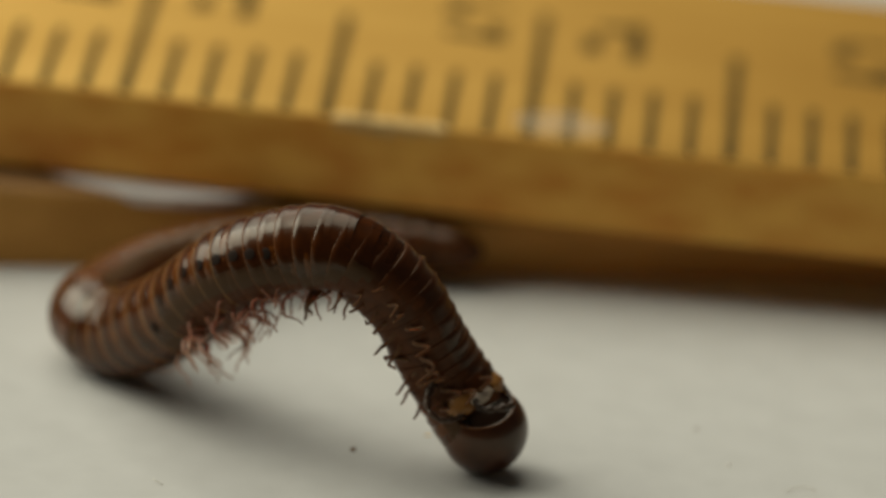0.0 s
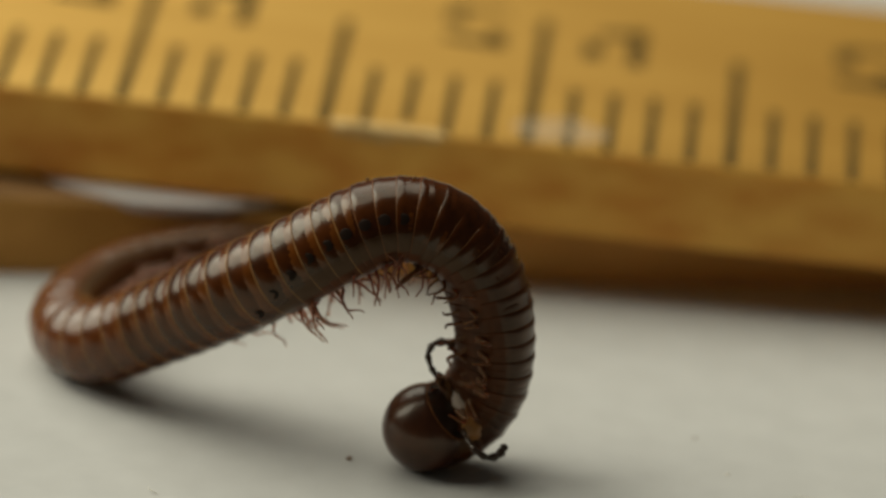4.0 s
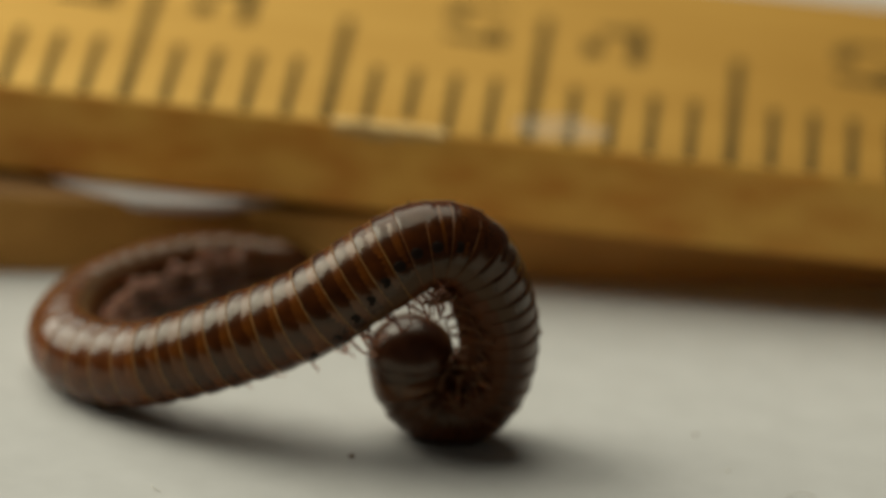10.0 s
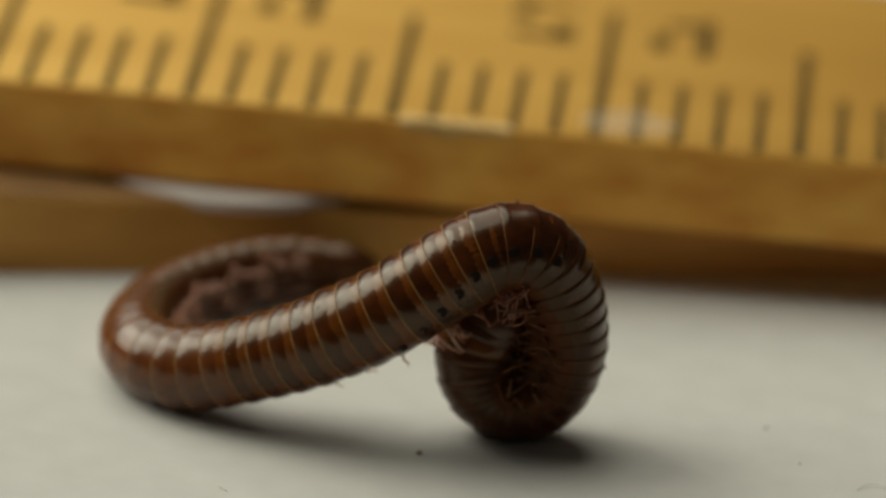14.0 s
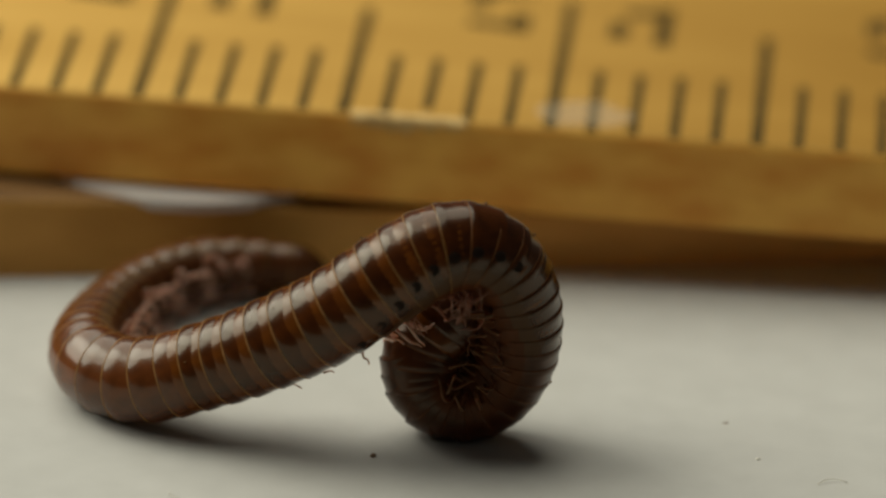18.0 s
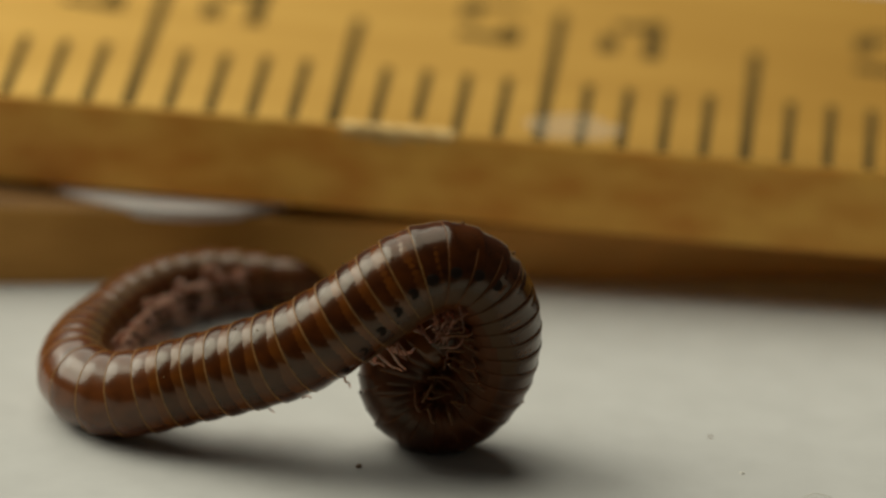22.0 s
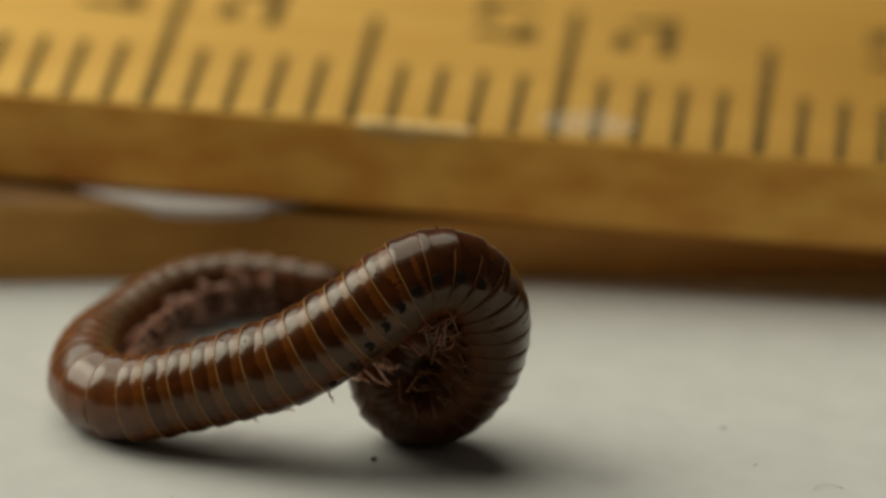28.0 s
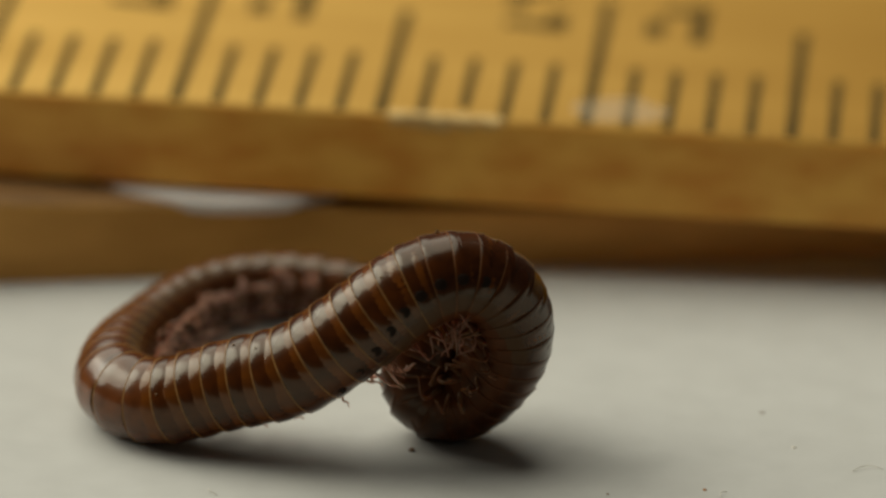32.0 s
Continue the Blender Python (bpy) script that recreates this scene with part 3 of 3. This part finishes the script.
def frames_at(t):
    """A pose for every piece: z towards the head, y to the back of the animal (away from its belly)."""
    p = line_at(t)
    n = len(p)
    for k in range(52, n):
        p[k].z *= 1 - 0.17 * min(1.0, max(0.0, t / 3)) * min(1.0, (k - 52) / 14)
    bend = [Vector((0, 0, 0))] + [(p[i - 1] + p[i + 1] - 2 * p[i]) / STEP ** 2 for i in range(1, n - 1)] + [Vector((0, 0, 0))]
    for (t0, v0, w0), (t1, v1, w1) in zip(NECK, NECK[1:]):
        if t <= t1:
            break
    f = (t - t0) / (t1 - t0)
    neck, much = Vector(v0).lerp(Vector(v1), f).normalized(), w0 + (w1 - w0) * f
    for (t0, a0), (t1, a1) in zip(TWIST, TWIST[1:]):
        if t <= t1:
            break
    side = Vector((a0 + (a1 - a0) * (t - t0) / (t1 - t0), -0.75, 0.05)).normalized()
    apex = STEP * min(range(36, n - 20), key=lambda k: p[k].x)
    out, last = [], None
    for i in range(n - 1):
        z = (p[max(i - 1, 0)] - p[min(i + 1, n - 1)]).normalized()
        s = i * STEP
        arm = max(0.0, min(1.0, (s - 6.2) / 1.8, (apex - 0.8 - s) / 2))
        coil = max(0.0, min(1.0, (6.8 - s) / 1.8)) * max(0.0, min(1.0, t - 4.5))
        early = max(0.0, min(1.0, 4.5 - t))
        v = roll_at(s).lerp(Vector((0, -0.50, -0.87)), early * max(0.0, min(1.0, (11.7 - s) / 2.5))) * arm + Vector((0, 0, -0.08))
        v += Vector((0, -0.76, 0.12)) * max(0.0, min(1.0, (s - apex - 0.4) / 1.5)) + Vector((0.8, 0, 0)) * max(0.0, 1 - abs(s - apex) / 2.4)
        v += Vector((0, 0.35 - 0.70 * min(1.0, s / 2.2), 0)) * coil
        for j in range(max(1, i - 10), min(n - 1, i + 11)):
            v += bend[j] * (1 - abs(j - i) / 11) / 11
        v.normalize()
        near = much * max(0.0, min(1.0, (6.2 - s) / 2.0))
        v = v.lerp(neck.lerp(side.lerp(Vector((-0.28, -0.90, -0.20)), max(0.0, min(1.0, (s - 1.8) / 2.2))), max(0.0, min(1.0, (s - 0.6) / 1.0))), near)
        v = (v - z * v.dot(z)).normalized()
        if last and v.dot(last) < 0.2:
            v = (v + last * 2).normalized()
            v = (v - z * v.dot(z)).normalized()
        last = v
        y = -v
        x = y.cross(z)
        m = Matrix((x, y, z)).transposed().to_4x4()
        m.translation = p[i] * MM
        out.append(m)
    return out


def between(poses, u):
    """The pose at a place u between two points of the line."""
    k = int(u)
    if u - k < 1e-4:
        return poses[k]
    return poses[k].lerp(poses[k + 1], u - k)


def girth(i):
    """The radius in mm of the piece i, counted from the head."""
    s = i / COUNT
    knots = ((0.0, 1.00), (0.05, 0.98), (0.11, 0.94), (0.20, 1.00), (0.30, 1.08), (0.45, 1.07), (0.62, 0.95), (0.72, 0.86), (0.80, 0.82), (0.93, 0.74), (1.0, 0.5))
    for (a, u), (b, v) in zip(knots, knots[1:]):
        if s <= b:
            return u + (v - u) * (s - a) / (b - a)
    return 0.5


def round_section(w, r):
    """A point of the cross-section: a circle with a flattened belly; w = 0 is the back."""
    x, y = r * math.sin(w), r * math.cos(w)
    if y < -0.80 * r:
        y = -0.80 * r + (y + 0.80 * r) * 0.6
    return x, y


SIDES = 40


def lathe(prof, r, wobble=0.0, seed=0):
    bm = bmesh.new()
    rows = []
    for z, f in prof:
        row = []
        for k in range(SIDES):
            w = 2 * math.pi * k / SIDES
            k_belly = max(0.0, min(1.0, (-math.cos(w) - 0.25) / 0.35))
            flat = f + (min(f, 0.974 - 0.06 * z) - f) * k_belly
            x, y = round_section(w, r * flat * (1 + wobble * noise.noise(Vector((math.sin(w) * 2, math.cos(w) * 2, z * 3 + seed)))))
            row.append(bm.verts.new((x * MM, y * MM, z * MM)))
        rows.append(row)
    for a, b in zip(rows, rows[1:]):
        for k in range(SIDES):
            f = bm.faces.new((a[k], a[(k + 1) % SIDES], b[(k + 1) % SIDES], b[k]))
            w = 2 * math.pi * (k + 0.5) / SIDES
            f.material_index = 1 if math.cos(w) < -0.62 else 0
    bmesh.ops.recalc_face_normals(bm, faces=bm.faces)
    bm.normal_update()
    mid = rows[len(rows) // 2][0]
    if mid.normal.y < 0:
        bmesh.ops.reverse_faces(bm, faces=bm.faces)
    return bm


LEG_MESHES = []


def leg_mesh(kind):
    """A jointed leg from the belly outwards, then down to a claw."""
    while len(LEG_MESHES) < 12:
        i = len(LEG_MESHES)
        rnd = random.Random(i)
        bm = bmesh.new()
        reach, drop, hook = 0.40 + 0.2 * rnd.random(), 0.55 + 0.3 * rnd.random(), 0.20 + 0.30 * rnd.random()
        pts = [(0, 0.1, 0), (0.10, -0.08, 0.02), (reach * 0.5, -0.16, 0.06), (reach, -0.30, 0.10), (reach + 0.12, -0.30 - drop * 0.4, 0.08), (reach + 0.13 - hook, -0.30 - drop * 0.75, 0.03), (reach - hook, -0.30 - drop, -0.02)]
        way = [Vector(p) for p in pts]
        way = [way[0] * 2 - way[1]] + way + [way[-1] * 2 - way[-2]]
        fine, rad = [], []
        for k in range(6):
            a, b, c, d = way[k:k + 4]
            for u in (0.0, 0.33, 0.67):
                q = 0.5 * (2 * b + (c - a) * u + (2 * a - 5 * b + 4 * c - d) * u * u + (3 * b - a - 3 * c + d) * u ** 3)
                fine.append(q * MM)
                rad.append(MM * (0.062 - 0.0075 * (k + u)) * (0.82 if u == 0 else 1.0) * (1.9 if 2 < i < 6 else 1.0))
        fine.append(Vector(pts[-1]) * MM)
        rad.append(0.008 * MM)
        tube(bm, fine, rad, 6)
        mesh = bpy.data.meshes.new("leg")
        bm.to_mesh(mesh)
        bm.free()
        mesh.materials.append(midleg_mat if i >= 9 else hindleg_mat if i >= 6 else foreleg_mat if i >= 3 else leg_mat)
        mesh.polygons.foreach_set("use_smooth", [True] * len(mesh.polygons))
        LEG_MESHES.append(mesh)
    return LEG_MESHES[kind]


millipede = new("millipede")
tagged(millipede, "glossy reddish-brown millipede curling up on white paper", "millipede")
PIECES = []


PLACES = [0.9]
while PLACES[-1] < STEP * COUNT - 0.31:
    PLACES.append(PLACES[-1] + 0.180 + 0.120 * max(0.0, min(1.0, (PLACES[-1] - 7.2) / 3)))
PLACES.append(STEP * COUNT)


def squeezed(prof, q):
    """A ring's outline with its visible part shortened by q."""
    return [(z * (q if z < 0.3 else 1), f) for z, f in prof]


def hind_piece(k):
    """The broad half of a body ring, with its golden rim, pores and legs."""
    i, q = PLACES[k] / STEP, (PLACES[k + 1] - PLACES[k]) / STEP
    r = girth(i) * (1.02 if i > 50 else 1.0)
    prof = [(-0.09, 0.93), (-0.135, 0.980), (-0.13, 1.002), (-0.08, 1.012), (0.0, 1.015), (0.1, 1.010), (0.2, 0.998), (0.26, 0.985), (0.5, 0.955), (0.8, 0.88)]
    if i < 22:
        prof[1:4] = [(-0.135, 0.960), (-0.13, 0.986), (-0.08, 1.004)]
    bm = lathe(squeezed(prof, q), r, 0.012, k)
    if k == 0:
        bmesh.ops.delete(bm, geom=[f for f in bm.faces if f.calc_center_median().y < -0.5 * MM and f.calc_center_median().z > 0.22 * MM], context="FACES")
    ring = part("ring", bm, [neck_mat if i < 17 else tail_mat if i > 49 else ring_mat, belly_mat], millipede)
    part("rim", lathe(squeezed([(-0.115, 0.996), (-0.142, 1.000), (-0.140, 1.010), (-0.122, 1.015), (-0.105, 1.007)], q), r * (0.985 if i < 22 else 1.0), 0.01, k), rim_mat if i > 27 else lip_mat, ring, "thin golden rim" if i > 27 else "thin brown rim")
    for side in (-1, 1) if 22.5 < i < 37 else ():
        w = side * radians(81)
        x, y = round_section(w, r * 1.003)
        bm = bmesh.new()
        bmesh.ops.create_uvsphere(bm, u_segments=12, v_segments=8, radius=0.135 * MM)
        for v in bm.verts:
            v.co.x *= 0.07
            v.co.z *= 1.15
        spot = part("pore", bm, pore_mat, ring, "dark round pore spot")
        spot.matrix_basis = pose(x * MM, y * MM, 0.07 * MM, 0, 0, -math.degrees(w) + 90)
    if i < COUNT - 4:
        rnd = random.Random(k)
        for side in (-1, 1):
            for z in ((-0.12, 0.0, 0.12, 0.24) if 32 < i < 46 else (0.05,) if i < 20 else (-0.06, 0.14) if i < 33 else (-0.06, 0.22) if i < 54 else (-0.10, 0.08, 0.26)):
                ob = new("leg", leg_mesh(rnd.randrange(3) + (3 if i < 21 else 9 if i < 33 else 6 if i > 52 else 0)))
                ob.parent = ring
                if i > 52:
                    turn = rnd.uniform(-30, 30), rnd.uniform(-25, 25), side * rnd.uniform(-35, 35)
                elif i > 20:
                    turn = rnd.uniform(-38, 30), rnd.uniform(-25, 25), side * (rnd.uniform(-12, 62) if i < 44 else rnd.uniform(-45, 40))
                else:
                    turn = rnd.uniform(-30, 45), rnd.uniform(-25, 25), side * rnd.uniform(-10, 55)
                size = 0.70 if i < 12 else 0.50 if i < 20 else 0.82 if i < 33 else 0.96 if i < 46 else 0.66 if i < 54 else 0.58
                ob.matrix_basis = pose(side * 0.16 * MM, -0.86 * r * MM, z * MM, *turn) @ Matrix.Diagonal((side * size, size, size, 1))
    return ring


def fore_piece(k):
    """The narrow smooth half of a body ring, tucked into the ring before it."""
    i, q = PLACES[k] / STEP, (PLACES[k + 1] - PLACES[k]) / STEP
    r = girth(i) * (0.93 if i > 50 else 0.985)
    prof = [(-0.10, 0.92), (-0.145, 0.965), (-0.14, 0.985), (-0.10, 0.996), (0.0, 1.0), (0.1, 0.996), (0.2, 0.985), (0.5, 0.94), (0.8, 0.86)]
    ring = part("fore_ring", lathe(squeezed(prof, q), r, 0.01, k), [neck_mat if i < 17 else fore_mat, belly_mat], millipede)
    if i > 30:
        part("rim", lathe(squeezed([(-0.118, 0.975), (-0.150, 0.982), (-0.148, 0.992), (-0.128, 0.999), (-0.108, 0.992)], q), r, 0.01, k), lip_mat, ring, "thin brown lip")
    return ring


for k in range(len(PLACES) - 1):
    PIECES.append((PLACES[k] / STEP, fore_piece(k) if k % 2 else hind_piece(k)))

# the first back plates, open below
for i in (1, 2):
    bm = lathe([(-0.10, 0.94), (-0.15, 0.985), (-0.14, 1.005), (-0.05, 1.015), (0.1, 1.015), (0.3, 0.99), (0.5, 0.95), (0.8, 0.88)], 1.0, 0.01, i)
    bmesh.ops.delete(bm, geom=[f for f in bm.faces if f.calc_center_median().y < -0.55 * MM], context="FACES")
    PIECES.append((i, part("back_plate", bm, [fore_mat if i == 2 else ring_mat, belly_mat], millipede, "smooth brown back plate behind the hood")))

# golden flecks of dust stuck to the rings
for i, w, size in ((25, 0.1, 0.05), (29, -0.5, 0.035), (32, 0.9, 0.05), (40, 0.7, 0.03), (42, 0.95, 0.04), (43, 1.1, 0.025), (23, -0.2, 0.045), (14, -0.9, 0.05), (48, 0.2, 0.03)):
    bm = bmesh.new()
    bmesh.ops.create_icosphere(bm, subdivisions=1, radius=size * MM)
    for v in bm.verts:
        v.co *= 1 + 0.6 * noise.noise(v.co * 20000 + Vector((i, 0, 0)))
        v.co.x *= 0.5
    x, y = round_section(w, girth(i) * 1.02)
    fleck = part("fleck", bm, rim_mat, min(PIECES, key=lambda p: abs(p[0] - i))[1], "tiny golden fleck of dust")
    fleck.location = (x * MM, y * MM, 0.05 * MM)

# the tail cone
bm = lathe([(0.3, 0.95), (0.1, 0.98), (-0.1, 0.92), (-0.35, 0.7), (-0.55, 0.4), (-0.65, 0.1)], girth(COUNT) * 1.05)
bmesh.ops.recalc_face_normals(bm, faces=bm.faces)
PIECES.append((COUNT, part("tail_cone", bm, [ring_mat, belly_mat], millipede, "blunt brown tail cone")))

# the collar shield: a smooth hood over the head, open towards the belly
bm = bmesh.new()
rows = []
for a in range(19):
    w = radians(-62 + 152 * a / 18)
    rows.append([])
    for k in range(SIDES):
        u = 2 * math.pi * k / SIDES
        x, y = 1.04 * math.cos(w) * math.sin(u), 1.04 * math.cos(w) * math.cos(u)
        low = -0.70 + 0.04 * math.cos(u)
        rows[-1].append(bm.verts.new((x * MM, (y if y > low else low + (low - y) * 0.9) * MM, 0.98 * math.sin(w) * MM)))
for a, c in zip(rows, rows[1:]):
    for k in range(SIDES):
        bm.faces.new((a[k], a[(k + 1) % SIDES], c[(k + 1) % SIDES], c[k]))
collar = part("collar_hood", bm, head_mat, millipede, "smooth brown collar hood over the head")
PIECES.append((0, collar))

# the head in the hood, nodded towards the belly
bm = bmesh.new()
bmesh.ops.create_uvsphere(bm, u_segments=36, v_segments=24, radius=0.95 * MM)
for v in bm.verts:
    v.co.z *= 0.96
    v.co.y *= 0.95
head = part("head", bm, face_skin, millipede, "dark brown face under the hood")
PIECES.append((0, head))
bm = bmesh.new()
bmesh.ops.create_uvsphere(bm, u_segments=24, v_segments=14, radius=0.40 * MM)
for v in bm.verts:
    v.co.y *= 0.5
    v.co.z *= 0.6
    v.co *= 1 + 0.2 * noise.noise(v.co * 4000)
mouth = part("mouth_plate", bm, mouth_mat, head, "whitish mouth plate")
mouth.matrix_basis = pose(0.06 * MM, -0.96 * MM, -0.34 * MM, 14)
for side in (-1, 1):
    bm = bmesh.new()
    bmesh.ops.create_uvsphere(bm, u_segments=20, v_segments=12, radius=0.40 * MM)
    for v in bm.verts:
        v.co *= 1 + 0.25 * noise.noise(v.co * 5000)
        v.co.y *= 0.6
        v.co.z *= 0.8
    cheek = part("jaw", bm, cheek_mat, head, "orange-brown jaw")
    cheek.matrix_basis = pose(side * 0.46 * MM, -0.86 * MM, -0.48 * MM, 0, 0, side * 25)
    bm = bmesh.new()
    bmesh.ops.create_uvsphere(bm, u_segments=16, v_segments=10, radius=0.15 * MM)
    for v in bm.verts:
        v.co.x *= 0.4
    eye = part("eye", bm, pore_mat, head, "small black eye patch")
    eye.matrix_basis = pose(side * 0.66 * MM, -0.63 * MM, -0.06 * MM, 0, 0, side * -40)
bm = bmesh.new()
tube(bm, [(0.77 * MM * math.sin(a), -0.70 * MM, 0.72 * MM * math.cos(a)) for a in (-1.5 + 0.15 * k for k in range(21))], [0.016 * MM] * 21, 6)
part("hood_rim", bm, lip_mat, collar, "brown rim of the hood")


def feeler(side):
    """A jointed feeler in six articles; base at its own origin, on the side of the face."""
    bm = bmesh.new()
    pts = [(0, 0, 0), (0.22, -0.12, 0.16), (0.46, -0.26, 0.35), (0.72, -0.38, 0.40), (0.93, -0.46, 0.18), (0.93, -0.53, -0.14), (0.80, -0.57, -0.42), (0.68, -0.58, -0.56)]
    rad = [0.060, 0.068, 0.068, 0.072, 0.080, 0.098, 0.104, 0.085]
    line, size = [], []
    for a, b, r0, r1 in zip(pts, pts[1:], rad, rad[1:]):
        for s, k in ((0.0, 0.50), (0.10, 0.74), (0.45, 0.95), (0.78, 1.16), (0.93, 0.95)):
            line.append([c * MM for c in Vector(a).lerp(Vector(b), s)])
            size.append((r0 + (r1 - r0) * s) * k * MM)
    tube(bm, line + [[c * MM for c in pts[-1]]], size + [0.03 * MM], 9)
    for v in bm.verts:
        v.co.x *= side
    bmesh.ops.recalc_face_normals(bm, faces=bm.faces)
    return part("feeler", bm, feeler_mat, head, "dark jointed feeler")


FEELERS = [(feeler(-1), -1), (feeler(1), 1)]
SWAY = {-1: [(0.0, 150), (0.5, 80), (1.0, 30), (2.0, 30), (3.0, 5), (3.5, 0), (32.0, 0)], 1: [(0.0, 35), (0.6, -10), (1.0, -25), (2.0, -30), (3.0, -5), (3.5, 0), (32.0, 0)]}


def motions():
    times = [0, 0.5, 1, 1.5, 2, 2.5, 3, 3.5, 4, 4.5, 5, 5.5, 6, 7, 8, 9, 11, 13, 14, 15, 16, 17, 18.5, 20, 22, 24, 26, 28, 30, 32]
    poses = [(t, frames_at(t)) for t in times]
    nod, tilt = {}, {}
    for t in times:
        for (t0, a0), (t1, a1) in zip(NOD, NOD[1:]):
            if t <= t1:
                break
        a = a0 + (a1 - a0) * (t - t0) / (t1 - t0)
        nod[t] = pose(0, 0, 0, a + 4) @ pose(0, -0.05 * MM, 0.0)
        tilt[t] = pose(0, 0, 0, a + 20)
    for i, ob in PIECES:
        walk(ob, [(t, between(m, i) @ nod[t] if ob is head else between(m, i) @ tilt[t] if ob is collar else between(m, i)) for t, m in poses])
    for ob, side in FEELERS:
        rows = []
        for t in times:
            k = 1.0 if t < 4.5 else max(0.0, 1 - (t - 4.5))
            swing = k * (8 * math.sin(t * 2.3 + side) + 7 * math.sin(t * 3.7))
            for (t0, a0), (t1, a1) in zip(SWAY[side], SWAY[side][1:]):
                if t <= t1:
                    break
            sway = a0 + (a1 - a0) * (t - t0) / (t1 - t0)
            rows.append((t, pose(side * 0.55 * MM, -0.78 * MM, -0.20 * MM, swing, sway, side * swing * 0.5 - side * 140 * (1 - k))))
        walk(ob, rows)


motions()
